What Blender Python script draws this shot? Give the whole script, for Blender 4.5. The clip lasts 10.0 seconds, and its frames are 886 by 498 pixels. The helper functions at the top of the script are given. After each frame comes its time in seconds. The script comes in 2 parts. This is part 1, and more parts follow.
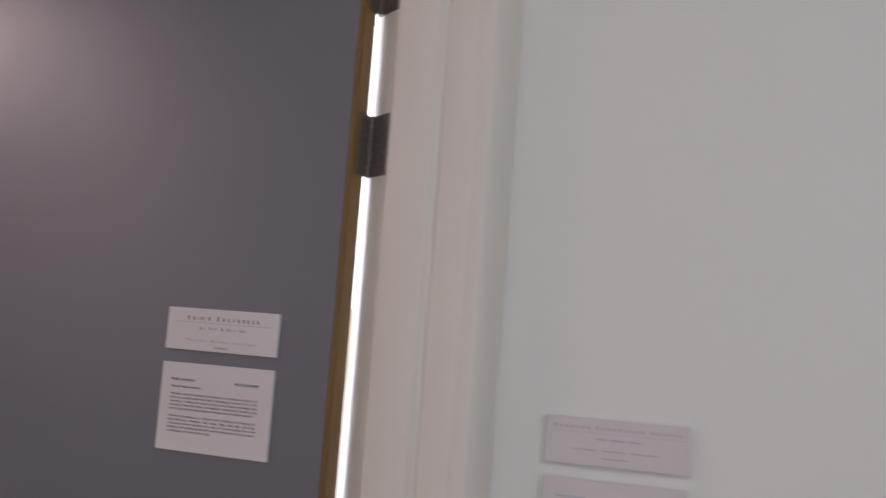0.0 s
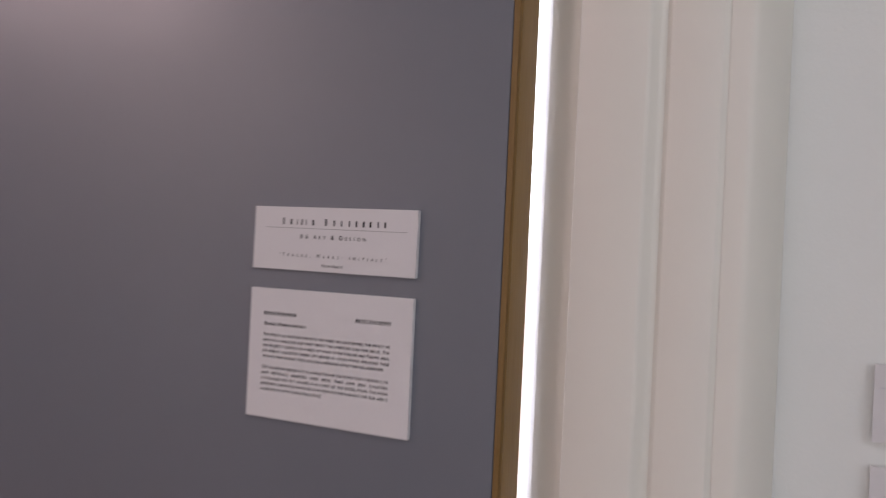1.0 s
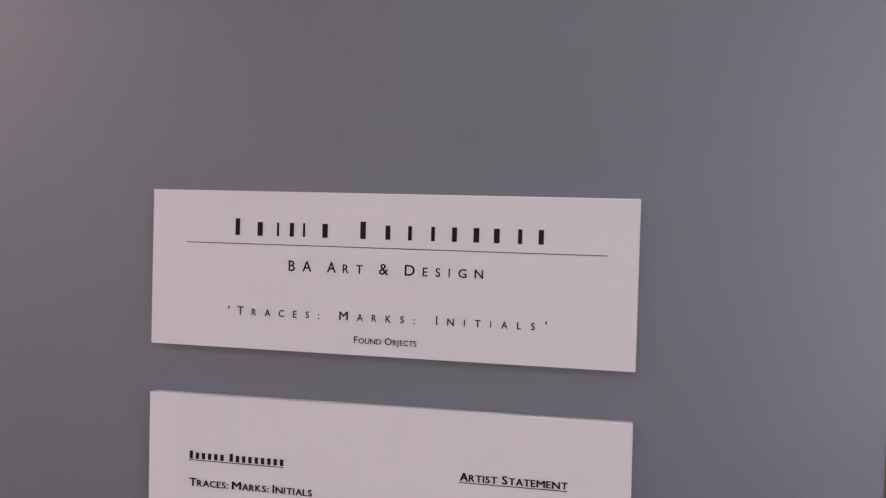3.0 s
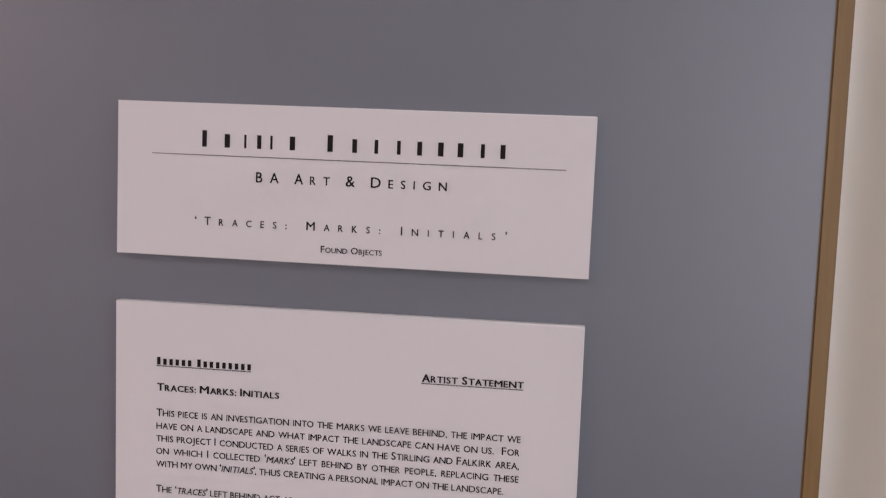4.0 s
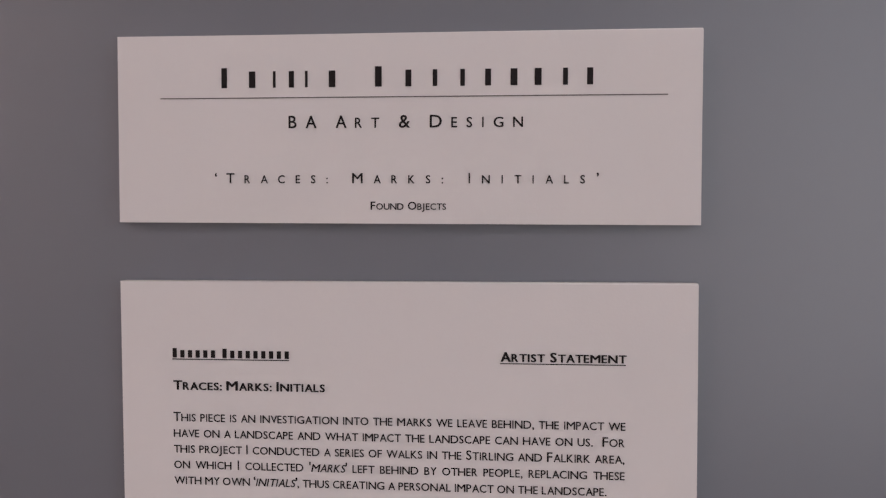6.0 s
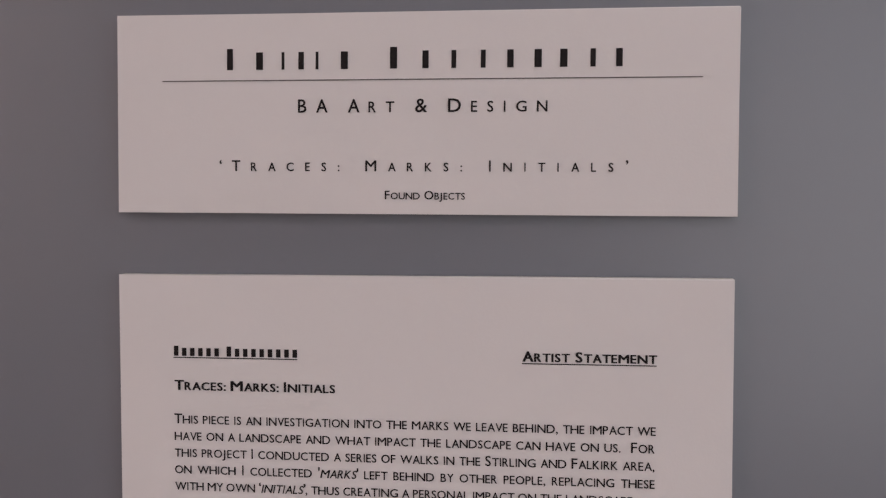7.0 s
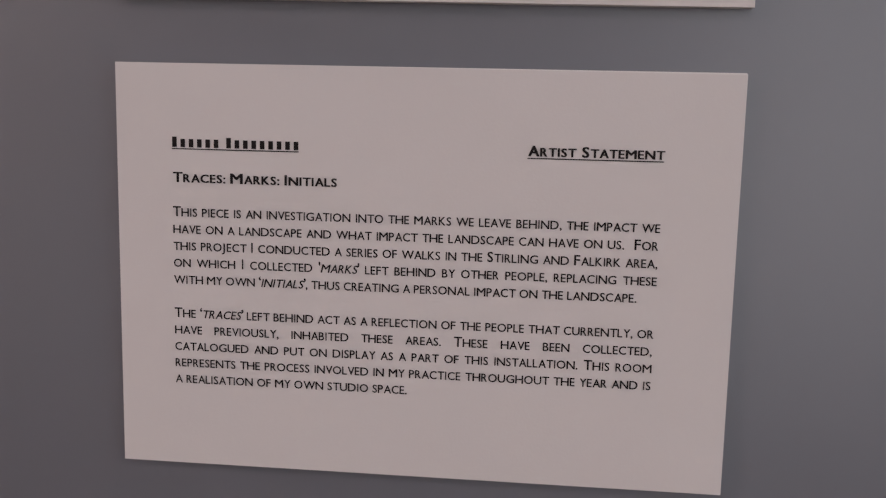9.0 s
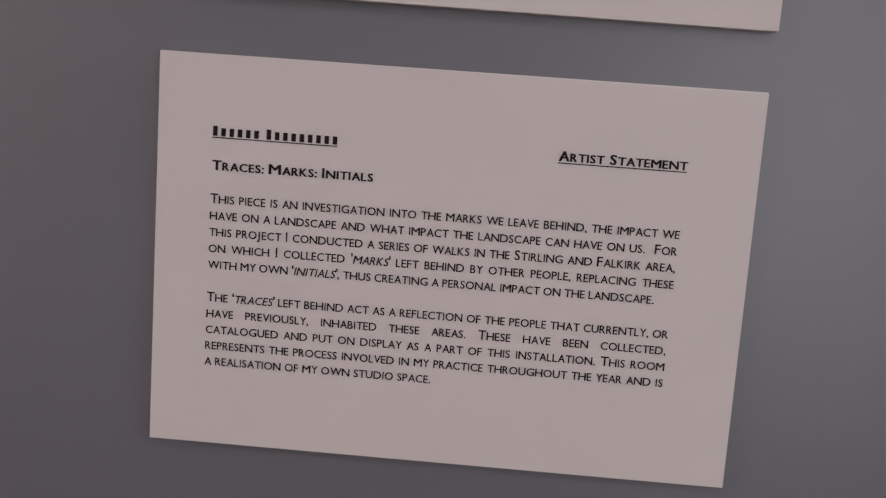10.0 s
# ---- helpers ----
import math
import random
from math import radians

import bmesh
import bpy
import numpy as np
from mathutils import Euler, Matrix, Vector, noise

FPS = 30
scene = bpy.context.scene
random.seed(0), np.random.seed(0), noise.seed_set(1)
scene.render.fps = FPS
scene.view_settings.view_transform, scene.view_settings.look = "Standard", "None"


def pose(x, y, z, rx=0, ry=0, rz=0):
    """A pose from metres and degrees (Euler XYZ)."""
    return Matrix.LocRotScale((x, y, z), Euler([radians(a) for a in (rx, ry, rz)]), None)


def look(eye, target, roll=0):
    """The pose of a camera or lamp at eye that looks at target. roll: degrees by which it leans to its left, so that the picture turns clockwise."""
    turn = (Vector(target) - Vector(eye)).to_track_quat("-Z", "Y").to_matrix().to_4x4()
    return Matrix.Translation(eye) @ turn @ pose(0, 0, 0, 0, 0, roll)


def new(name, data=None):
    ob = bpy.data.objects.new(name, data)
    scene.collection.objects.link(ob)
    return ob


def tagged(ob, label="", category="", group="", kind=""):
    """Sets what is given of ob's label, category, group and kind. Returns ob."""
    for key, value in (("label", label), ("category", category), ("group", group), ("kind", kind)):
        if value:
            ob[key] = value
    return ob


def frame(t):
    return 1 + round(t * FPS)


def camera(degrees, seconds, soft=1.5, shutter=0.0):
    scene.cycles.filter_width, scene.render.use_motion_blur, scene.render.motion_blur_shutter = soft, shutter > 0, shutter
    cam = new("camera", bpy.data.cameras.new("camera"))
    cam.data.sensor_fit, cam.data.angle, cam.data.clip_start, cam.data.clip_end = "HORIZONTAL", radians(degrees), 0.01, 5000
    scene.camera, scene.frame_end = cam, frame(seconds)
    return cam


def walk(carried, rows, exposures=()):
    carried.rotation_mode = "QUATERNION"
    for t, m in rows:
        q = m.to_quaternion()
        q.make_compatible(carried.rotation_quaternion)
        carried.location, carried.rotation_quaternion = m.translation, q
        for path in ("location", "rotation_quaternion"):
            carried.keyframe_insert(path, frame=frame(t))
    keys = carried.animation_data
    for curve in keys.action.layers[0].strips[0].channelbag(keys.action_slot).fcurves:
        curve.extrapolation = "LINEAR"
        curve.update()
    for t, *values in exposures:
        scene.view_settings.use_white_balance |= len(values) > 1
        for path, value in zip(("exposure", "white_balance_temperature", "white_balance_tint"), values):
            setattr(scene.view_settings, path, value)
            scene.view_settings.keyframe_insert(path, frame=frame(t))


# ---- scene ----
cam = camera(50.7, 10.0, soft=1.25, shutter=0.3)
PATH = [
    (0.0, 0.8726, -1.2791, 1.3290, 95.87, -4.25, 20.98),
    (0.1, 0.8631, -1.2054, 1.3370, 95.98, -4.77, 24.25),
    (0.2, 0.8576, -1.1333, 1.3454, 95.92, -5.01, 27.90),
    (0.3, 0.8366, -1.1070, 1.3485, 95.94, -4.32, 28.21),
    (0.4, 0.8272, -1.0471, 1.3598, 95.42, -3.37, 30.78),
    (0.5, 0.8122, -1.0070, 1.3455, 95.88, -3.30, 32.24),
    (0.6, 0.7752, -0.9496, 1.3523, 93.93, -2.77, 33.48),
    (0.7, 0.7387, -0.9367, 1.3355, 93.05, -2.88, 32.88),
    (0.8, 0.6941, -0.8632, 1.3212, 91.03, -2.46, 33.15),
    (0.9, 0.6471, -0.8389, 1.3217, 89.90, -2.58, 31.95),
    (1.0, 0.5885, -0.7948, 1.3166, 90.26, -2.70, 29.66),
    (1.2, 0.4998, -0.7278, 1.3295, 90.03, -2.98, 25.83),
    (1.4, 0.4343, -0.6629, 1.3325, 89.66, -3.34, 23.25),
    (1.5, 0.4194, -0.6258, 1.3198, 90.58, -3.26, 23.13),
    (1.8, 0.3475, -0.4828, 1.3260, 89.86, -2.95, 23.52),
    (2.0, 0.3059, -0.4094, 1.3376, 89.87, -2.19, 25.49),
    (2.2, 0.2706, -0.3706, 1.3462, 89.25, -0.57, 26.29),
    (3.3, 0.0920, -0.3764, 1.3458, 88.22, -1.97, 9.29),
    (3.5, 0.0945, -0.3819, 1.3397, 87.48, -2.19, 8.67),
    (3.7, 0.0916, -0.3872, 1.3344, 86.75, -2.28, 7.99),
    (4.0, 0.0961, -0.3951, 1.3370, 84.69, -2.03, 7.83),
    (4.2, 0.0934, -0.3953, 1.3305, 84.31, -1.45, 8.05),
    (4.5, 0.0878, -0.3872, 1.3272, 83.88, -1.01, 8.54),
    (5.0, 0.0686, -0.3665, 1.3158, 84.97, -1.02, 7.04),
    (6.5, 0.0477, -0.3186, 1.2940, 87.62, 0.36, 6.10),
    (7.0, 0.0442, -0.3121, 1.2925, 87.57, 0.00, 6.41),
    (7.5, 0.0479, -0.3126, 1.2834, 87.94, -0.29, 7.21),
    (7.7, 0.0428, -0.3104, 1.2721, 87.47, -0.68, 6.97),
    (8.0, 0.0391, -0.3091, 1.2631, 85.21, -1.14, 7.12),
    (8.2, 0.0381, -0.3062, 1.2606, 83.15, -1.22, 6.96),
    (8.5, 0.0385, -0.3077, 1.2535, 82.77, -1.68, 6.25),
    (9.0, 0.0395, -0.3103, 1.2537, 81.97, -1.33, 5.90),
    (9.5, 0.0328, -0.3139, 1.2524, 82.10, -2.01, 5.05),
    (9.7, 0.0259, -0.3169, 1.2552, 81.53, -2.50, 4.57),
    (10.0, 0.0125, -0.3260, 1.2554, 81.67, -4.10, 3.11),
]
EXPOSURES = [(0.0, -1.04, 6650, 20), (0.6, -0.90, 6650, 20), (1.5, -0.73, 6650, 20), (2.2, -0.57, 6550, 20), (3.5, -0.32, 6630, 20), (4.0, -0.40, 6700, 20), (5.0, -0.53, 6800, 19), (6.5, -0.62, 6950, 18), (8.0, -0.69, 7000, 18), (9.0, -0.78, 7000, 18), (10.0, -0.79, 7000, 18)]
walk(cam, [(t, pose(x, y, z, rx, ry, rz)) for t, x, y, z, rx, ry, rz in PATH], EXPOSURES)

# ---- world and lights ----
world = bpy.data.worlds.new("sky")
scene.world = world
world.use_nodes = True
sky = world.node_tree.nodes.new("ShaderNodeTexSky")
sky.sky_type = "NISHITA"
sky.sun_disc = False
sky.sun_elevation, sky.sun_rotation = radians(38), radians(200)
world.node_tree.nodes["Background"].inputs["Strength"].default_value = 0.1
world.node_tree.links.new(sky.outputs["Color"], world.node_tree.nodes["Background"].inputs["Color"])


def area_lamp(name, watts, colour, sx, sy, m):
    data = bpy.data.lights.new(name, "AREA")
    data.energy, data.color, data.shape, data.size, data.size_y = watts, colour, "RECTANGLE", sx, sy
    ob = new(name, data)
    ob.matrix_world = m
    return ob


# warm ceiling panel in the room, cool daylight in assumed windows, daylight in the room behind the door
area_lamp("ceiling_panel_light", 93, (1.0, 0.78, 0.77), 1.1, 0.6, look((-3.5, -2.45, 2.84), (-3.5, -2.4499, 0)))
# unseen overhead fill, added for the shadows below the cards
area_lamp("near_ceiling_fill_light", 8, (0.97, 0.89, 0.94), 0.6, 0.6, look((-0.2, -2.0, 2.84), (-0.2, -1.9999, 0)))
# both windows unseen: placed for cool gloss on the door and light from the right
area_lamp("front_window_light", 26, (0.85, 0.905, 0.99), 1.15, 2.25, look((1.3, -3.36, 1.35), (1.3, 0.0, 1.35)))
area_lamp("side_window_light", 23, (0.85, 0.925, 0.98), 1.4, 1.4, look((2.36, -1.7, 1.85), (0.0, -1.2, 1.3)))
area_lamp("back_window_light", 25, (0.95, 0.95, 1.0), 1.2, 2.0, look((-0.55, 2.16, 1.5), (-0.55, 0.0, 1.5)))
# unseen fill added behind the door to whiten the jamb's lip
area_lamp("return_fill_light", 330, (0.76, 0.83, 1.0), 0.95, 2.0, look((-1.19, 1.48, 1.5), (0.0, 1.48, 1.5)))


# ---- materials ----
def material(name, colour, rough=0.5, metal=0.0, spots=(), bump=0.0, bump_scale=200.0, stretch=(1, 1, 1), coat=0.0, rough_var=0.0):
    """spots: (scale, amount, colour) layers of noise mixed over the base colour."""
    m = bpy.data.materials.new(name)
    m.use_nodes = True
    t = m.node_tree
    b = t.nodes["Principled BSDF"]
    b.inputs["Roughness"].default_value, b.inputs["Metallic"].default_value = rough, metal
    b.inputs["Coat Weight"].default_value = coat
    place = t.nodes.new("ShaderNodeTexCoord")
    mapping = t.nodes.new("ShaderNodeMapping")
    mapping.inputs["Scale"].default_value = stretch
    t.links.new(place.outputs["Object"], mapping.inputs["Vector"])
    last = None
    for scale, amount, other in spots:
        n = t.nodes.new("ShaderNodeTexNoise")
        n.inputs["Scale"].default_value, n.inputs["Detail"].default_value = scale, 5
        t.links.new(mapping.outputs["Vector"], n.inputs["Vector"])
        ramp = t.nodes.new("ShaderNodeMapRange")
        ramp.inputs["From Min"].default_value, ramp.inputs["From Max"].default_value = 0.35, 0.7
        ramp.inputs["To Max"].default_value = amount
        t.links.new(n.outputs["Fac"], ramp.inputs["Value"])
        mix = t.nodes.new("ShaderNodeMix")
        mix.data_type = "RGBA"
        mix.inputs["A"].default_value, mix.inputs["B"].default_value = (*colour, 1), (*other, 1)
        t.links.new(ramp.outputs["Result"], mix.inputs["Factor"])
        if last:
            t.links.new(last, mix.inputs["A"])
        last = mix.outputs["Result"]
    if last:
        t.links.new(last, b.inputs["Base Color"])
    else:
        b.inputs["Base Color"].default_value = (*colour, 1)
    if rough_var:
        n = t.nodes.new("ShaderNodeTexNoise")
        n.inputs["Scale"].default_value, n.inputs["Detail"].default_value = 6.0, 4
        t.links.new(mapping.outputs["Vector"], n.inputs["Vector"])
        r = t.nodes.new("ShaderNodeMapRange")
        r.inputs["To Min"].default_value, r.inputs["To Max"].default_value = rough - rough_var, rough + rough_var
        t.links.new(n.outputs["Fac"], r.inputs["Value"])
        t.links.new(r.outputs["Result"], b.inputs["Roughness"])
    if bump:
        n = t.nodes.new("ShaderNodeTexNoise")
        n.inputs["Scale"].default_value, n.inputs["Detail"].default_value = bump_scale, 3
        t.links.new(mapping.outputs["Vector"], n.inputs["Vector"])
        k = t.nodes.new("ShaderNodeBump")
        k.inputs["Strength"].default_value, k.inputs["Distance"].default_value = bump, 0.001
        t.links.new(n.outputs["Fac"], k.inputs["Height"])
        t.links.new(k.outputs["Normal"], b.inputs["Normal"])
    return m


def glow(name, colour, strength):
    m = bpy.data.materials.new(name)
    m.use_nodes = True
    t = m.node_tree
    t.nodes.remove(t.nodes["Principled BSDF"])
    e = t.nodes.new("ShaderNodeEmission")
    e.inputs["Color"].default_value, e.inputs["Strength"].default_value = (*colour, 1), strength
    t.links.new(e.outputs["Emission"], t.nodes["Material Output"].inputs["Surface"])
    return m


DOOR = material("grey_door_paint", (0.139, 0.150, 0.182), 0.33, spots=[(1.6, 0.35, (0.125, 0.134, 0.161)), (90, 0.12, (0.149, 0.159, 0.190))], bump=0.02, bump_scale=300, rough_var=0.05)
DOOR.node_tree.nodes["Principled BSDF"].inputs["Specular IOR Level"].default_value = 0.9
OAK = material("oak_lipping", (0.27, 0.155, 0.042), 0.45, spots=[(30, 0.6, (0.19, 0.105, 0.028)), (160, 0.45, (0.32, 0.205, 0.075))], stretch=(3, 3, 0.12), bump=0.25, bump_scale=120)
# oak in a darker tone, for the front bead and the free edge
DARK_OAK = material("darker_oak", (0.205, 0.115, 0.030), 0.42, spots=[(30, 0.6, (0.15, 0.080, 0.020)), (160, 0.45, (0.25, 0.150, 0.050))], stretch=(3, 3, 0.12), bump=0.2, bump_scale=120)
FRAME = material("white_gloss_paint", (0.775, 0.758, 0.685), 0.40, spots=[(3, 0.3, (0.735, 0.713, 0.645)), (40, 0.15, (0.805, 0.788, 0.715))], stretch=(1, 1, 0.25), bump=0.12, bump_scale=90)
WALL = material("white_emulsion", (0.815, 0.835, 0.80), 0.75, spots=[(2.2, 0.4, (0.80, 0.795, 0.765)), (60, 0.15, (0.86, 0.86, 0.84))], bump=0.2, bump_scale=260)
BEIGE = material("cream_emulsion", (0.62, 0.58, 0.50), 0.75, spots=[(3, 0.4, (0.58, 0.54, 0.47))], bump=0.2, bump_scale=200)
PAPER = material("card_paper", (0.69, 0.667, 0.672), 0.62, spots=[(14, 0.25, (0.66, 0.638, 0.643)), (300, 0.15, (0.72, 0.692, 0.697))], bump=0.05, bump_scale=900)
FOAM = material("foam_core", (0.78, 0.77, 0.77), 0.8, spots=[(400, 0.3, (0.68, 0.67, 0.67))], bump=0.3, bump_scale=800)
INK = material("black_ink", (0.012, 0.009, 0.010), 0.55, spots=[(500, 0.3, (0.03, 0.026, 0.028))])
INK.node_tree.nodes["Principled BSDF"].inputs["Specular IOR Level"].default_value = 0.15
RULE = material("grey_ink", (0.10, 0.085, 0.085), 0.55, spots=[(300, 0.3, (0.14, 0.12, 0.12))])
FAINT = material("pale_ink", (0.52, 0.50, 0.555), 0.6, spots=[(300, 0.3, (0.56, 0.54, 0.59))])
BRONZE = material("dark_hinge_steel", (0.15, 0.125, 0.108), 0.55, metal=0.25, spots=[(60, 0.7, (0.085, 0.072, 0.062)), (180, 0.55, (0.27, 0.24, 0.21))], bump=0.2, bump_scale=350)
RAIL = material("brown_rail_paint", (0.20, 0.125, 0.075), 0.45, spots=[(30, 0.4, (0.16, 0.10, 0.06))], stretch=(0.2, 0.2, 3), bump=0.1)
FLOOR = material("floor_boards", (0.15, 0.10, 0.06), 0.26, spots=[(6, 0.6, (0.11, 0.07, 0.04)), (60, 0.4, (0.19, 0.13, 0.08))], stretch=(0.3, 4, 1), bump=0.2)
GREY = material("low_bounce_grey", (0.22, 0.215, 0.23), 0.8, spots=[(3, 0.4, (0.19, 0.185, 0.20))], bump=0.2, bump_scale=200)
CEILING = material("white_ceiling_paint", (0.78, 0.78, 0.76), 0.85, spots=[(3, 0.3, (0.75, 0.75, 0.73))], bump=0.2, bump_scale=150)
PANEL = glow("lamp_diffuser", (1.0, 0.82, 0.79), 4.0)
METAL = material("white_lamp_metal", (0.75, 0.75, 0.74), 0.4, metal=0.2, spots=[(20, 0.2, (0.7, 0.7, 0.69))])


# ---- mesh helpers ----
def box(bm, x0, x1, y0, y1, z0, z1, bevel=0.0):
    vs = [bm.verts.new((x, y, z)) for x in (x0, x1) for y in (y0, y1) for z in (z0, z1)]
    fs = [bm.faces.new([vs[i] for i in q]) for q in ((0, 1, 3, 2), (4, 6, 7, 5), (0, 4, 5, 1), (2, 3, 7, 6), (0, 2, 6, 4), (1, 5, 7, 3))]
    if bevel:
        edges = {e for f in fs for e in f.edges}
        bmesh.ops.bevel(bm, geom=list(edges), offset=bevel, segments=2, affect="EDGES")
    return bm


def prism(bm, outline, z0, z1):
    low = [bm.verts.new((x, y, z0)) for x, y in outline]
    top = [bm.verts.new((x, y, z1)) for x, y in outline]
    n = len(outline)
    for i in range(n):
        bm.faces.new((low[i], low[(i + 1) % n], top[(i + 1) % n], top[i]))
    bm.faces.new(low[::-1])
    bm.faces.new(top)
    return bm


def rod(bm, x, y, z0, z1, r, n=16):
    return prism(bm, [(x + r * math.cos(2 * math.pi * i / n), y + r * math.sin(2 * math.pi * i / n)) for i in range(n)], z0, z1)


def finish(name, bm, mat, smooth=False):
    bmesh.ops.recalc_face_normals(bm, faces=bm.faces)
    me = bpy.data.meshes.new(name)
    bm.to_mesh(me)
    bm.free()
    me.materials.append(mat)
    if smooth:
        for p in me.polygons:
            p.use_smooth = True
        me.set_sharp_from_angle(angle=radians(40))
    return me


def part(name, bm, mat, parent, label="", smooth=False):
    ob = new(name, finish(name, bm, mat, smooth))
    ob.parent = parent
    return tagged(ob, label)


def thing(name, label, category, m=None, group="", kind=""):
    ob = new(name)
    ob.empty_display_size = 0.05
    if m is not None:
        ob.matrix_world = m
    return tagged(ob, label, category, group, kind)


def setting(name, bm, mat, label, category):
    return tagged(new(name, finish(name, bm, mat)), label, category, kind="structure")


# ---- the shell ----
HIGH = 3.0
setting("floor", box(bmesh.new(), -4.4, 2.6, -3.6, 2.6, -0.08, 0.0), FLOOR, "dark varnished timber floor boards", "floor")
setting("ceiling", box(bmesh.new(), -4.4, 2.6, -3.6, 2.6, HIGH, HIGH + 0.08), CEILING, "plain white painted ceiling", "ceiling")
bm = bmesh.new()
box(bm, -4.4, 0.7, -3.6, -3.4, 0, HIGH)
box(bm, 1.9, 2.6, -3.6, -3.4, 0, HIGH)
box(bm, 0.7, 1.9, -3.6, -3.4, 0, 0.12)
box(bm, 0.7, 1.9, -3.6, -3.4, 2.6, HIGH)
setting("wall_south", bm, WALL, "white emulsion wall with a window opening", "wall")
# never in view; kept dark to weaken bounce and the door's reflection
setting("wall_west", box(bmesh.new(), -4.4, -4.2, -3.4, 1.7, 0, HIGH), GREY, "unseen plain wall, greyed to cut bounced light", "wall")

bm = bmesh.new()
box(bm, 2.4, 2.6, -3.4, -2.45, 0, HIGH)
box(bm, 2.4, 2.6, -0.95, 0.5, 0, HIGH)
box(bm, 2.4, 2.6, -2.45, -0.95, 0, 1.1)
box(bm, 2.4, 2.6, -2.45, -0.95, 2.6, HIGH)
setting("wall_east", bm, WALL, "white emulsion wall with a window opening", "wall")

# wall beside the door, that carries the pair of cards
SLOPE = math.tan(radians(5))
WALL_Y = 0.112
bm = prism(bmesh.new(), [(0.40, WALL_Y), (2.4, WALL_Y + 2.0 * SLOPE), (2.4, 0.50), (0.40, 0.50)], 0, HIGH)
setting("wall_north", bm, WALL, "off-white emulsion wall beside the door frame", "wall")
bm = prism(bmesh.new(), [(0.30, 0.145), (0.398, 0.145), (0.398, 2.2), (0.30, 2.2)], 0, HIGH)
setting("wall_inner", bm, WALL, "white wall of the room behind the door", "wall")
bm = prism(bmesh.new(), [(-1.40, 0.012), (0.30, 0.012), (0.30, 0.040), (-1.40, 0.040)], 2.13, HIGH)
setting("wall_over_door", bm, WALL, "white wall over the door", "wall")

# wall with the posters: runs off at an angle behind the door
AX, AY = math.cos(radians(-5)), math.sin(radians(-5))
PX, PY = -1.95, 0.67
POSTER_WALL = pose(PX, PY, 0, 0, 0, -5)


def along(s, d=0.0):
    return (PX + s * AX - d * AY, PY + s * AY + d * AX)


LOW0, LOW1 = 0.25, 0.919
bm = bmesh.new()
prism(bm, [along(-2.5), along(0.695), along(0.695, 0.15), along(-2.5, 0.15)], LOW1, HIGH)
prism(bm, [along(-2.5), along(0.695), along(0.695, 0.15), along(-2.5, 0.15)], 0, LOW0)
prism(bm, [along(-2.5), along(-1.0), along(-1.0, 0.15), along(-2.5, 0.15)], LOW0, LOW1)
prism(bm, [along(0.3), along(0.695), along(0.695, 0.15), along(0.3, 0.15)], LOW0, LOW1)
setting("wall_posters", bm, BEIGE, "cream wall hung with dark posters", "wall")
bm = bmesh.new()
box(bm, -1.25, -1.20, 0.62, 0.98, 0, HIGH)
box(bm, -1.25, -1.20, 2.0, 2.2, 0, HIGH)
box(bm, -1.25, -1.20, 0.98, 2.0, 0, 0.40)
box(bm, -1.25, -1.20, 0.98, 2.0, 2.6, HIGH)
setting("wall_return", bm, BEIGE, "cream return wall behind the door, opened for an added window", "wall")
bm = bmesh.new()
box(bm, -1.25, -1.15, 2.2, 2.35, 0, HIGH)
box(bm, 0.10, 0.45, 2.2, 2.35, 0, HIGH)
box(bm, -1.15, 0.10, 2.2, 2.35, 0, 0.30)
box(bm, -1.15, 0.10, 2.2, 2.35, 2.74, HIGH)
setting("wall_back", bm, WALL, "white wall with a tall window behind the door", "wall")


def window(name, label, width, z0, z1, m, bars=1):
    """A window of that width, its middle at the origin, looking along local -y."""
    w = thing(name, label, "window", m, kind="structure")
    h = width / 2
    bm = bmesh.new()
    for x0, x1, a, b in ((-h, -h + 0.05, z0, z1), (h - 0.05, h, z0, z1), (-h + 0.05, h - 0.05, z0, z0 + 0.05), (-h + 0.05, h - 0.05, z1 - 0.05, z1)):
        box(bm, x0, x1, 0.04, 0.09, a, b)
    part("window_frame", bm, FRAME, w)
    for i in range(bars):
        x = -h + width * (i + 1) / (bars + 1)
        part("glazing_bar", box(bmesh.new(), x - 0.012, x + 0.012, 0.05, 0.08, z0 + 0.05, z1 - 0.05), FRAME, w)
    part("window_sill", box(bmesh.new(), -h + 0.002, h - 0.002, -0.03, 0.038, z0 + 0.002, z0 + 0.03), FRAME, w)
    return w


window("window_1", "tall white-framed window full of daylight", 1.25, 0.30, 2.74, pose(-0.525, 2.2, 0), bars=0)
window("window_2", "unseen tall white-framed window assumed opposite the door", 1.2, 0.12, 2.6, pose(1.3, -3.4, 0, 0, 0, 180))
window("window_4", "unseen white-framed side window, assumed", 1.5, 1.1, 2.6, pose(2.4, -1.7, 0, 0, 0, -90))
# unseen opening, added to house the fill for the jamb's lip
window("added_window_5", "unseen white-framed window added in the return wall", 1.02, 0.40, 2.6, pose(-1.20, 1.49, 0, 0, 0, 90))
window("window_3", "low bright window under a brown rail", 1.3, LOW0, LOW1, pose(*along(-0.35), 0, 0, 0, -5), bars=1)

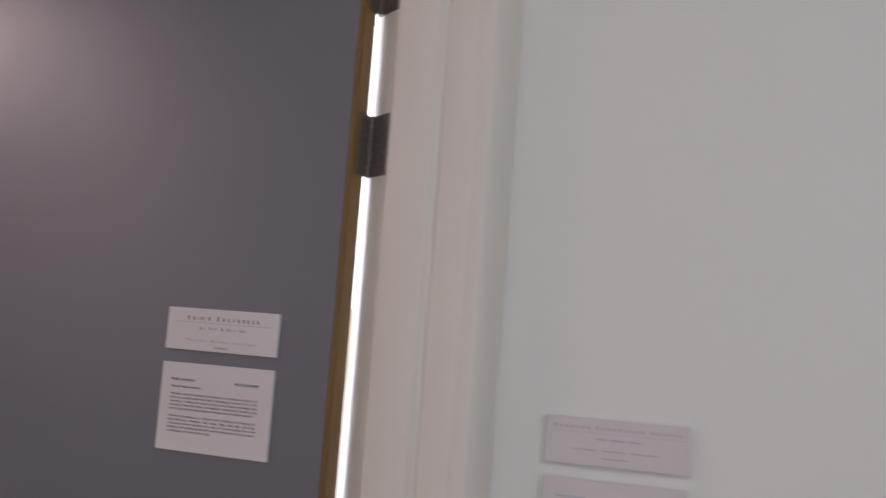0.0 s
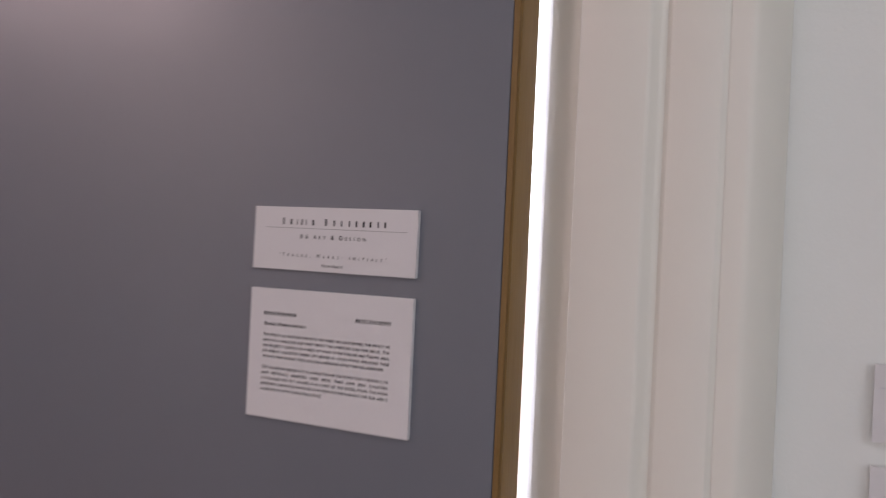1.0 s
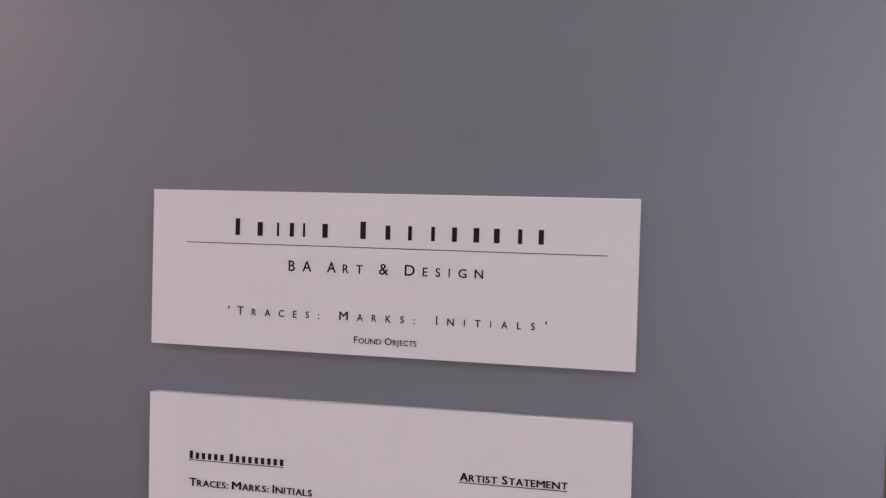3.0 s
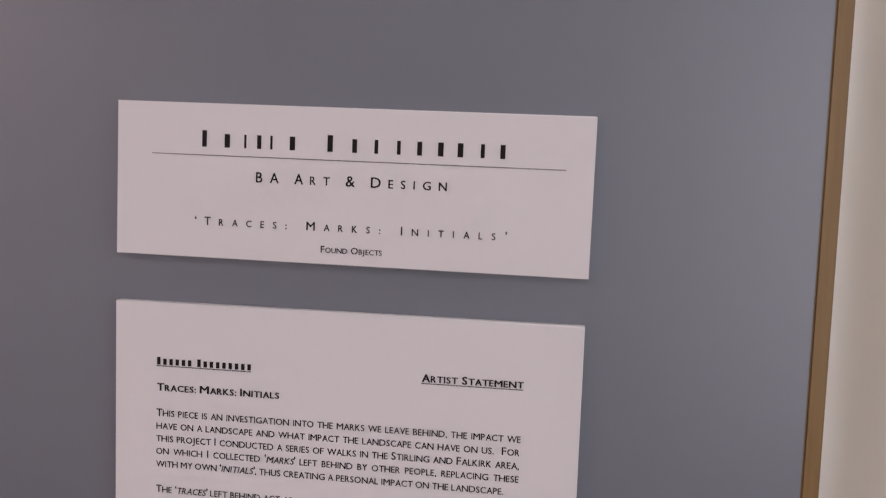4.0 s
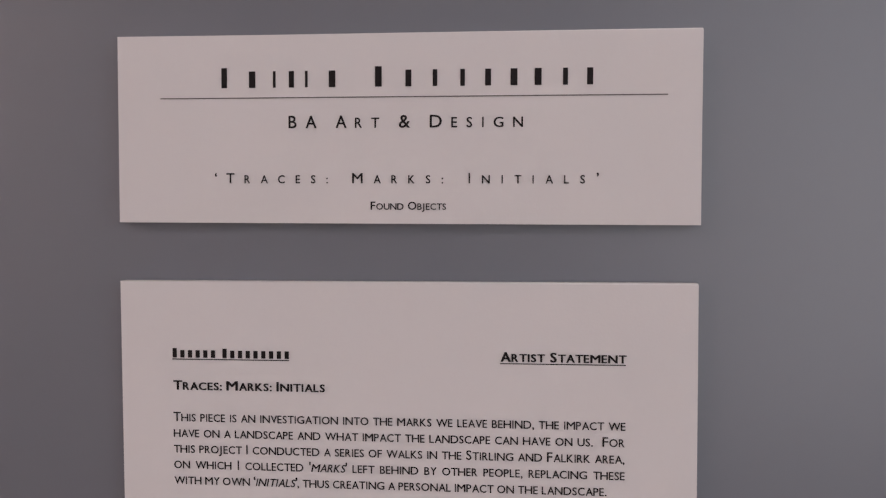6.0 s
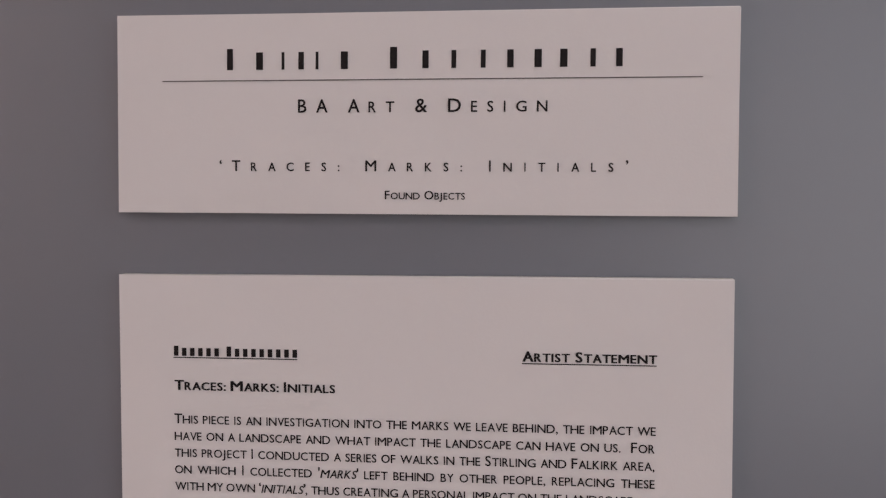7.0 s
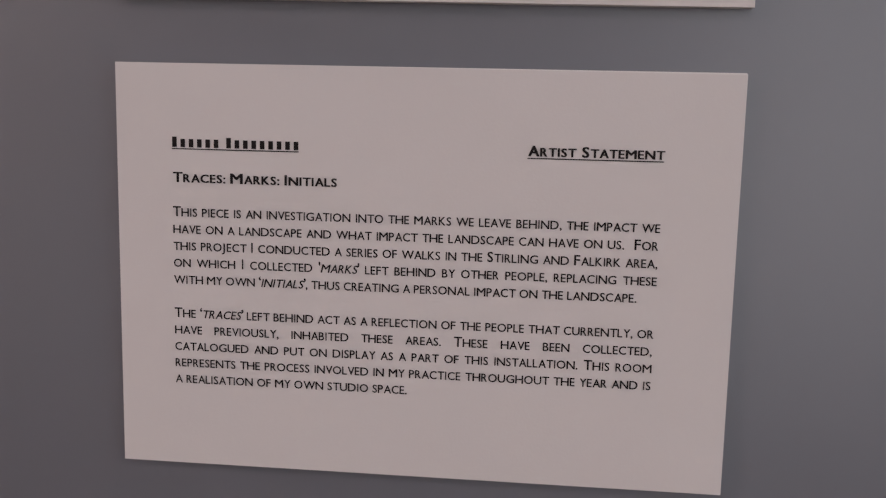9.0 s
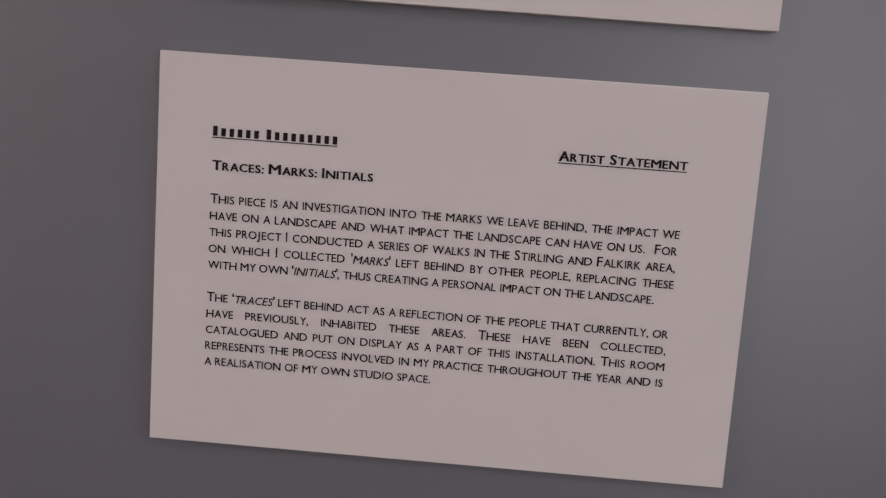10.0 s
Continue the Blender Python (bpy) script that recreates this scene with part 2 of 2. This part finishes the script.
# daylight outdoors: upright backdrop sheets that glow, daylight put into their emission colours
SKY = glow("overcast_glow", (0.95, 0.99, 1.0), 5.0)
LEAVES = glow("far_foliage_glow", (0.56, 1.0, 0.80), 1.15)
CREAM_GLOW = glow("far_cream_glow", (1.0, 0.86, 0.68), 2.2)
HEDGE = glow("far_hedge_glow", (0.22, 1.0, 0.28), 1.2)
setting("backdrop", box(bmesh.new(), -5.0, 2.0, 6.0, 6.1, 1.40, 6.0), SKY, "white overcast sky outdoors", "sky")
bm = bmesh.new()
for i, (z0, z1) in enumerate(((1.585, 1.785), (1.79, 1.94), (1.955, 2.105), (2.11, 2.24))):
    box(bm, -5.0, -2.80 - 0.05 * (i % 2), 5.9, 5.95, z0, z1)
setting("backdrop_trees", bm, LEAVES, "pale green glowing bands standing for trees far outdoors", "trees")
setting("backdrop_building", box(bmesh.new(), -5.0, -2.70, 5.9, 5.95, 0.96, 1.58), CREAM_GLOW, "cream glowing band standing for a building far outdoors", "building")
setting("backdrop_hedge", box(bmesh.new(), -5.0, -2.95, 5.88, 5.94, 0.865, 0.955), HEDGE, "bright green glowing band standing for a hedge far outdoors", "hedge")
setting("backdrop_ground", box(bmesh.new(), -5.0, 2.0, 6.0, 6.1, -1.0, 1.398), glow("pale_ground_glow", (1.0, 0.92, 0.88), 2.4), "pale glowing sheet standing for the ground outdoors", "ground")
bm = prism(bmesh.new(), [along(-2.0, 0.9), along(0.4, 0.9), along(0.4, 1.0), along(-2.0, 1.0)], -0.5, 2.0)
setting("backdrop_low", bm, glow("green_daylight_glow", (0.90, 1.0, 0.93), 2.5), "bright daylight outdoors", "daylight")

# ---- door frame ----
JX, JY = 0.2575, 0.0285            # front corner of the splayed jamb
UX, UY = -0.8254, 0.5645           # along the jamb, away from the viewer
NX, NY = -0.5645, -0.8254          # out of the jamb
frame_thing = thing("door_1_frame", "white gloss-painted door frame with moulded architrave", "door frame", kind="structure")
# flat splayed face, then a rounded lip that turns towards the daylight behind the door
outline = [(JX, JY), (JX - 0.0015, JY + 0.0010), (JX + 0.0505 * UX, JY + 0.0505 * UY)]
lip_x, lip_y = outline[-1]
for i in range(12):
    turn = radians(47 - 6 * i / 11)
    lip_x, lip_y = lip_x - 0.0025 * math.sin(turn), lip_y + 0.0025 * math.cos(turn)
    outline.append((lip_x, lip_y))
outline += [(0.2040, 0.1000), (0.246, 0.130), (0.298, 0.150), (0.298, 0.040)]
part("jamb", prism(bmesh.new(), outline, 0, 2.12), FRAME, frame_thing)
profile = [(JX + 0.0003, JY + 0.0006), (JX + 0.0016, JY - 0.0004)]
# flats that step down towards the wall, each step turned to the windows
profile += [(0.3215, 0.0296), (0.3240, 0.0302), (0.3265, 0.0325), (0.3305, 0.0375), (0.3340, 0.0404), (0.3370, 0.0410), (0.3390, 0.0398), (0.3410, 0.0370), (0.3435, 0.0357)]
profile += [(0.3885, 0.0350), (0.3897, 0.0356), (0.3925, 0.0392), (0.3940, 0.0396), (0.3948, 0.0384), (0.4100, 0.0382), (0.4150, 0.0393), (0.4185, 0.0425), (0.4240, 0.0510), (0.4285, 0.0660), (0.4315, 0.0860)]
profile += [(0.4330, 0.1140), (0.40, 0.1115), (0.300, 0.1400), (0.300, 0.041)]
part("architrave", prism(bmesh.new(), profile, 0, 2.20), FRAME, frame_thing, smooth=True)

# ---- the door ----
DX0, DX1, DY0, DY1, TOP = -0.727, 0.2057, 0.005, 0.047, 2.10
LIP = 0.0079
door = thing("door_1", "grey painted flush door with oak lipped edges, standing open", "door", kind="structure")
part("door_leaf", box(bmesh.new(), DX0 + 0.003, DX1 - LIP, DY0, DY1, 0.008, TOP, 0.0004), DOOR, door, "satin slate-grey painted leaf")
part("lipping", box(bmesh.new(), DX0, DX0 + 0.0028, DY0 + 0.0003, DY1, 0.008, TOP, 0.0006), DARK_OAK, door, "darker oak edge strip")
lipping = part("lipping", box(bmesh.new(), DX1 - LIP + 0.0002, DX1, DY0 + 0.0032, DY1, 0.008, TOP, 0.0006), OAK, door, "bare oak edge strip")
part("bead", box(bmesh.new(), DX1 - LIP + 0.0002, DX1 - 0.0002, DY0 + 0.0003, DY0 + 0.0031, 0.008, TOP, 0.0009), DARK_OAK, lipping, "darker oak bead")


def hinge(z):
    """A butt hinge: one plate on the door's edge, one on the jamb, the knuckle in the fold."""
    h = thing("butt_hinge", "dark bronze steel butt hinge between door and frame", "hinge", pose(DX1, DY1, z), group="hinges of the door")
    ox, oy = DX1, DY1
    bm = box(bmesh.new(), 0.0003, 0.0028, 0.020 - oy, 0.0500 - oy, 0, 0.1, 0.0006)
    part("plate", bm, BRONZE, h)
    a, b, d = 0.006, 0.047, 0.0026
    q = [(JX + a * UX + 0.0002 * NX, JY + a * UY + 0.0002 * NY), (JX + b * UX + 0.0002 * NX, JY + b * UY + 0.0002 * NY),
         (JX + b * UX + d * NX, JY + b * UY + d * NY), (JX + a * UX + d * NX, JY + a * UY + d * NY)]
    bm = prism(bmesh.new(), [(x - ox, y - oy) for x, y in q], 0, 0.1)
    bmesh.ops.bevel(bm, geom=bm.edges[:], offset=0.0006, segments=1, affect="EDGES")
    part("plate", bm, BRONZE, h)
    for i in range(5):
        part("knuckle", rod(bmesh.new(), 0.2095 - ox, 0.0560 - oy, i * 0.02 + 0.0004, i * 0.02 + 0.0196, 0.0058), BRONZE, h, smooth=True)
    for i, zz in enumerate((0.015, 0.038, 0.062, 0.085)):
        s = 0.020 if i % 2 else 0.034
        cx, cy = JX + s * UX + d * NX - ox, JY + s * UY + d * NY - oy
        m = Matrix.Translation((cx, cy, zz)) @ Vector((NX, NY, 0)).to_track_quat("Z", "Y").to_matrix().to_4x4()
        bm = bmesh.new()
        bmesh.ops.create_cone(bm, cap_ends=True, segments=14, radius1=0.0042, radius2=0.0034, depth=0.0012, matrix=m)
        part("screw", bm, BRONZE, h)
        bm = bmesh.new()
        bmesh.ops.create_cone(bm, cap_ends=True, segments=14, radius1=0.0042, radius2=0.0034, depth=0.0012,
                              matrix=Matrix.Translation((0.0030, 0.026 + (0.012 if i % 2 else 0) - oy, zz)) @ pose(0, 0, 0, 0, 90, 0))
        part("screw", bm, BRONZE, h)
    return h


for z in (1.587, 1.856):
    hinge(z)


# ---- lettering ----
# widths of letters set 2.87 mm high, in millimetres
WIDE = dict(A=2.68, B=2.22, C=2.77, D=3.11, E=1.96, F=1.94, G=3.09, H=3.0, I=1.01, J=1.48, K=2.6, L=1.95, M=3.3, N=3.09,
            O=3.30, P=2.1, R=2.35, S=1.92, T=2.45, U=2.85, V=2.48, W=4.26, Y=2.4)
MARKS = {".": 0.9, ",": 0.95, ":": 1.0, "'": 0.7, "\u2018": 0.7, "\u2019": 0.7, "&": 3.3}
TIGHT = "AVWTY"
SMALL, CAP = 2.87, 3.5
glyphs = {}


def cut_glyphs():
    """Outlines of the built-in font's letters, as flat meshes one unit high."""
    made = []
    for weight, offset in ((0, 0.0), (1, 0.0)):
        for c in list(WIDE) + list(MARKS):
            cu = bpy.data.curves.new("letter", "FONT")
            cu.body, cu.size, cu.offset, cu.resolution_u = c, 1.0, offset, 3
            ob = new("letter", cu)
            made.append((weight, c, ob, cu))
    bpy.context.view_layer.update()
    dg = bpy.context.evaluated_depsgraph_get()
    for weight, c, ob, cu in made:
        me = bpy.data.meshes.new_from_object(ob.evaluated_get(dg))
        co = np.array([v.co[:2] for v in me.vertices])
        glyphs[weight, c] = (co, [tuple(p.vertices) for p in me.polygons])
        bpy.data.meshes.remove(me)
    for weight, c, ob, cu in made:
        bpy.data.objects.remove(ob)
        bpy.data.curves.remove(cu)
    for weight in (0, 1):
        tall = glyphs[weight, "H"][0][:, 1].max()
        for c in list(WIDE) + list(MARKS):
            co, faces = glyphs[weight, c]
            co = co.copy()
            co[:, 0] -= co[:, 0].min()
            if c in WIDE:
                co[:, 0] /= co[:, 0].max()
                if c != "J":
                    co[:, 1] = (co[:, 1] - co[:, 1].min()) / (co[:, 1].max() - co[:, 1].min())
                else:
                    co[:, 1] /= tall
            else:
                co /= tall
            glyphs[weight, c] = (co, faces)


cut_glyphs()


def advance(c, small, cap):
    size = (cap if c.isupper() else small) / SMALL
    return (WIDE.get(c.upper()) or MARKS[c]) * size, size


def put_letter(bm, c, x, width, base, small, cap, bold, slant):
    """One letter from x (mm) on, its ink filling the width less the side bearings."""
    up = c.upper() if c.upper() in WIDE else c
    high = cap if (c.isupper() or up in MARKS) else small
    if up in MARKS:
        high = small if up in ".,:" else cap
    co, faces = glyphs[bold, up]
    if up in WIDE:
        bearing = (0.14 if up in TIGHT else 0.34) * high / SMALL
        ink = max(width - bearing, 0.4 * high / SMALL)
        if up == "I":
            ink = (0.40 + 0.30 * bold) * high / SMALL
            x += (width - bearing - ink) / 2
        if up == "J":
            x -= 0.3 * high / SMALL
        sx = ink
    else:
        sx = high
    # each letter is struck several times, a little apart, to give the strokes their weight
    k = high / SMALL
    dx, dz = ((0.085, 0.06), (0.15, 0.11))[bold]
    for n, (sa, sb) in enumerate(((0, 0), (1, 0), (0, 1), (1, 1), *(((2, 0), (2, 1)) if bold else ()))):
        vs = []
        wide, tall = (sx - (1 + bold) * dx * k, high - dz * k) if up in WIDE else (sx, high)
        for gx, gy in co:
            px, pz = x + gx * wide + slant * gy * high + dx * k * sa, base + gy * tall + dz * k * sb
            vs.append(bm.verts.new((px / 1000, -0.00025 - 0.00001 * n, pz / 1000)))
        for f in faces:
            bm.faces.new([vs[i] for i in f])


def set_line(parent, text, x0, x1, base, small=SMALL, cap=CAP, bold=0, name="text_line", fixed=0.0):
    """A justified line of small capitals from x0 to x1 millimetres; words in quotes lean."""
    words = text.split(" ")
    sizes = [sum(advance(c, small, cap)[0] for c in w) - (0.3 * small / SMALL if w else 0) for w in words]
    gap = (x1 - x0 - sum(sizes)) / (len(words) - 1)
    squeeze = 1.0
    if fixed:
        gap, squeeze = fixed, (x1 - x0 - fixed * (len(words) - 1)) / sum(sizes)
    bm, x = bmesh.new(), x0
    for w, size in zip(words, sizes):
        lean = 0.22 if len(w) > 2 and w[0] in "'\u2018" else 0.0
        at = x
        for c in w:
            wide = advance(c, small, cap)[0] * squeeze
            put_letter(bm, c, at, wide, base, small, cap, bold, lean if c.upper() in WIDE else 0.0)
            at += wide
        x += size * squeeze + gap
    return part(name, bm, INK, parent)


def set_spaced(parent, text, x0, x1, base, small, cap, name="text_line"):
    """A widely letter-spaced line."""
    inks = []
    for c in text:
        if c == " ":
            inks.append(None)
            continue
        wide, size = advance(c, small, cap)
        inks.append(wide - 0.3 * size)
    joins = sum(1 for a, b in zip(inks, inks[1:]) if a is not None and b is not None)
    spaces = sum(1 for a in inks if a is None)
    track = (x1 - x0 - sum(a or 0 for a in inks)) / (joins + 2.2 * spaces)
    bm, x = bmesh.new(), x0
    for i, (c, ink) in enumerate(zip(text, inks)):
        if ink is None:
            x += 2.2 * track
            continue
        put_letter(bm, c, x, ink + 0.3 * (cap if c.isupper() else small) / SMALL, base, small, cap, 0, 0.0)
        x += ink + (track if i + 1 < len(inks) and inks[i + 1] is not None else 0)
    return part(name, bm, INK, parent)


def flat(bm, x0, x1, z0, z1):
    """A printed bar, millimetres."""
    vs = [bm.verts.new((x / 1000, -0.00022, z / 1000)) for x, z in ((x0, z0), (x1, z0), (x1, z1), (x0, z1))]
    bm.faces.new(vs)
    return bm


def printed_bars(parent, counts, x0, x1, base, small, cap, ink_share, space, mat=None, name="printed_bar"):
    """A word drawn as plain upright bars, one for each letter; counts: letters in each word."""
    units = sum(counts) + space * (len(counts) - 1)
    pitch = (x1 - x0) / (units - (1 - ink_share))
    x = x0
    for n in counts:
        for i in range(n):
            part(name, flat(bmesh.new(), x, x + pitch * ink_share, base, base + (small if i else cap)), mat or INK, parent)
            x += pitch
        x += space * pitch


def card(name, label, width, height, m, group="cards on the door"):
    """A card of white foam board, its top left corner's front at the origin; the paper face looks along -y."""
    c = thing(name, label, "sign", m, group=group)
    part("foam_board", box(bmesh.new(), 0, width, 0.0006, 0.005, -height, 0, 0.0003), FOAM, c, "white foam core")
    bm = box(bmesh.new(), 0.0, width, 0.0, 0.0006, -height, 0)
    # corners knocked a little
    for v in bm.verts:
        if v.co.z > -0.001 and v.co.x > width - 0.001:
            v.co.z -= 0.0006
            v.co.x -= 0.0003
    part("paper_face", bm, PAPER, c, "matt white printed paper")
    return c


# statement card
CARD_TOP = 1.2698
statement = card("statement_card", "white foam-board card printed with an artist statement", 0.2098, 0.1407, pose(-0.1050, 0, CARD_TOP), "cards on the door")


def to_card(x):
    return x + 105.0


LINES = (
    ("This piece is an investigation into the marks we leave behind, the impact we", 79.9),
    ("have on a landscape and what impact the landscape can have on us.  For", 79.6),
    ("this project I conducted a series of walks in the Stirling and Falkirk area,", 79.6),
    ("on which I collected 'marks' left behind by other people, replacing these", 79.7),
    ("with my own \u2018initials\u2019, thus creating a personal impact on the landscape.", 73.4),
    ("", 0),
    ("The \u2018traces\u2019 left behind act as a reflection of the people that currently, or", 79.6),
    ("have previously, inhabited these areas. These have been collected,", 79.4),
    ("catalogued and put on display as a part of this installation. This room", 79.6),
    ("represents the process involved in my practice throughout the year and is", 79.6),
    ("a realisation of my own studio space.", -2.9),
)
for i, (text, right) in enumerate(LINES):
    if text:
        set_line(statement, text, to_card(-85.4), to_card(right), -52.1 - 5.89 * i - (0.2 if i > 5 else 0), SMALL, CAP)
set_line(statement, "Artist Statement", to_card(35.9), to_card(79.9), -28.2, SMALL, CAP, 1, fixed=2.0)
set_line(statement, "Traces: Marks: Initials", to_card(-85.2), to_card(-28.0), -40.3, SMALL, CAP, 1, fixed=1.6)
printed_bars(statement, (6, 9), to_card(-85.3), to_card(-41.3), -28.3, 2.8, 3.5, 0.55, 0.5)
for a, b in ((-85.5, -41.2), (35.7, 79.9)):
    part("underline", flat(bmesh.new(), to_card(a), to_card(b), -29.05, -28.70), INK, statement)

# title card
title = card("title_card", "white foam-board title card with spaced black lettering", 0.2100, 0.0679, pose(-0.1043, 0, 1.3594, 0, 0.38, 0), "cards on the door")


def to_title(x):
    return x + 104.3


TZ = -89.4
for i, (middle, wide) in enumerate(((2.6, 2.1), (13.0, 2.4), (21.2, 1.0), (27.5, 1.9), (33.0, 1.0), (42.4, 2.4), (59.2, 2.4), (70.0, 2.1), (79.5, 1.6),
                                    (89.3, 1.6), (98.3, 2.1), (107.4, 2.4), (115.8, 2.4), (125.3, 1.7), (133.8, 2.1))):
    x = to_title(-66.6) + middle
    part("printed_bar", flat(bmesh.new(), x - wide / 2, x + wide / 2, 70.3 + TZ, 70.3 + TZ + (7.2 if i in (0, 6) else 5.9)), INK, title)
part("rule", flat(bmesh.new(), to_title(-88.1), to_title(93.9), 66.5 + TZ, 66.85 + TZ), RULE, title)
set_spaced(title, "BA Art & Design", to_title(-40.2), to_title(44.1), 55.7 + TZ, 3.65, 4.5)
set_spaced(title, "\u2018Traces: Marks: Initials\u2019", to_title(-67.8), to_title(70.2), 35.9 + TZ, 2.95, 3.7)
set_line(title, "Found Objects", to_title(-10.2), to_title(17.0), 26.5 + TZ, 2.3, 2.9, fixed=1.5)

# ---- pair of cards on the side wall ----
SX = 0.515
SY = WALL_Y + (SX - 0.40) * SLOPE - 0.0100
for z, high, rows_of in ((1.237, 0.0685, ((5, 205, -21, 0.6, FAINT), (75, 90, -31, 3.0, FAINT), (95, 118, -31, 3.0, FAINT), (123, 140, -31, 3.0, FAINT), (40, 75, -47, 2.2, FAINT), (84, 118, -47, 2.2, FAINT), (126, 165, -47, 2.2, FAINT), (85, 124, -58, 2.0, FAINT))),
                         (1.147, 0.140, ((20, 65, -28, 3, FAINT), (140, 185, -28, 3, FAINT), (20, 80, -40, 3, FAINT), (20, 185, -52, 2.4, FAINT), (20, 185, -58, 2.4, FAINT), (20, 185, -64, 2.4, FAINT)))):
    wall_card = card("wall_card", "white foam-board card with faint print beside the door frame", 0.21, high, pose(SX, SY, z, 0, 0, 5), "cards on the wall")
    for x in (0.03, 0.16):
        part("pad", box(bmesh.new(), x, x + 0.02, 0.0051, 0.0098, -high + 0.02, -0.02), FOAM, wall_card, "white sticky pad")
    for a, b, base, tall, mat in rows_of:
        part("printed_bar", flat(bmesh.new(), a, b, base, base + tall), mat, wall_card)
    if high < 0.1:
        printed_bars(wall_card, (7, 9, 6), 12, 198, -16, 4.6, 5.6, 0.5, 0.6, FAINT)


# ---- posters ----
POSTER = material("dark_poster_print", (0.050, 0.046, 0.036), 0.4, spots=[(5, 0.7, (0.075, 0.085, 0.045)), (9, 0.6, (0.050, 0.036, 0.045))])
STREAK = material("pale_streak_print", (0.36, 0.36, 0.42), 0.45, spots=[(40, 0.7, (0.20, 0.19, 0.26))])
BLOOM = material("blue_print", (0.09, 0.085, 0.15), 0.45, spots=[(40, 0.6, (0.06, 0.055, 0.08))])


def ribbon(path, wide):
    """A thin printed streak along the path, narrowing to its end."""
    bm = bmesh.new()
    rows = []
    for i, (x, z) in enumerate(path):
        w = wide * (1 - 0.6 * i / (len(path) - 1)) / 2
        rows.append((bm.verts.new((x, -0.0003, z - w)), bm.verts.new((x + w, -0.0003, z + w))))
    for (p, q), (r, t) in zip(rows, rows[1:]):
        bm.faces.new((p, r, t, q))
    return bm


def disc(x, z, rx, rz):
    bm = bmesh.new()
    bm.faces.new([bm.verts.new((x + rx * math.cos(a * math.pi / 9), -0.0003, z + rz * math.sin(a * math.pi / 9))) for a in range(18)])
    return bm


for z0, tall in ((1.655, 0.42), (1.110, 0.452)):
    p = thing("poster", "dark poster with a pale forked streak on the cream wall", "poster", POSTER_WALL @ pose(0, -0.004, z0), group="posters")
    part("print", box(bmesh.new(), 0.0, 0.40, 0, 0.0035, 0, tall, 0.0004), POSTER, p)
    up = tall - 0.165
    part("streak", ribbon([(0.002, up), (0.016, up + 0.006), (0.030, up - 0.006), (0.046, up - 0.014), (0.060, up - 0.034), (0.078, up - 0.052), (0.092, up - 0.080), (0.120, up - 0.110)], 0.011), STREAK, p)
    part("streak", ribbon([(0.046, up - 0.012), (0.066, up - 0.004), (0.080, up - 0.010), (0.105, up - 0.002), (0.140, up + 0.016)], 0.009), STREAK, p)
    part("bloom", disc(0.082, up + 0.066, 0.015, 0.024), BLOOM, p)
    part("bloom", disc(0.070, up + 0.125, 0.012, 0.018), BLOOM, p)
rail = part("rail", box(bmesh.new(), -2.4, 0.69, -0.018, -0.001, 0.950, 0.985, 0.004), RAIL, None)
rail.matrix_world = POSTER_WALL
tagged(rail, "brown painted dado rail on the cream wall", "rail", kind="structure")

# ---- ceiling lamps ----
def ceiling_light(x, y, half):
    """A flat lit panel, half as long as 2 * half."""
    lamp = thing("ceiling_light", "flat white ceiling light panel, lit", "ceiling lamp", pose(x, y, 0), group="ceiling lights")
    a, b = half, 0.31
    bm = bmesh.new()
    for x0, x1, y0, y1 in ((-a - 0.03, -a, -b - 0.03, b + 0.03), (a, a + 0.03, -b - 0.03, b + 0.03), (-a, a, -b - 0.03, -b), (-a, a, b, b + 0.03)):
        box(bm, x0, x1, y0, y1, HIGH - 0.10, HIGH - 0.002)
    part("lamp_frame", bm, METAL, lamp)
    part("diffuser", box(bmesh.new(), -a + 0.002, a - 0.002, -b + 0.002, b - 0.002, HIGH - 0.07, HIGH - 0.06), PANEL, lamp, "glowing white diffuser")


ceiling_light(-3.5, -2.45, 0.56)
# unseen second panel, added to go with the overhead fill
ceiling_light(-0.2, -2.0, 0.31)
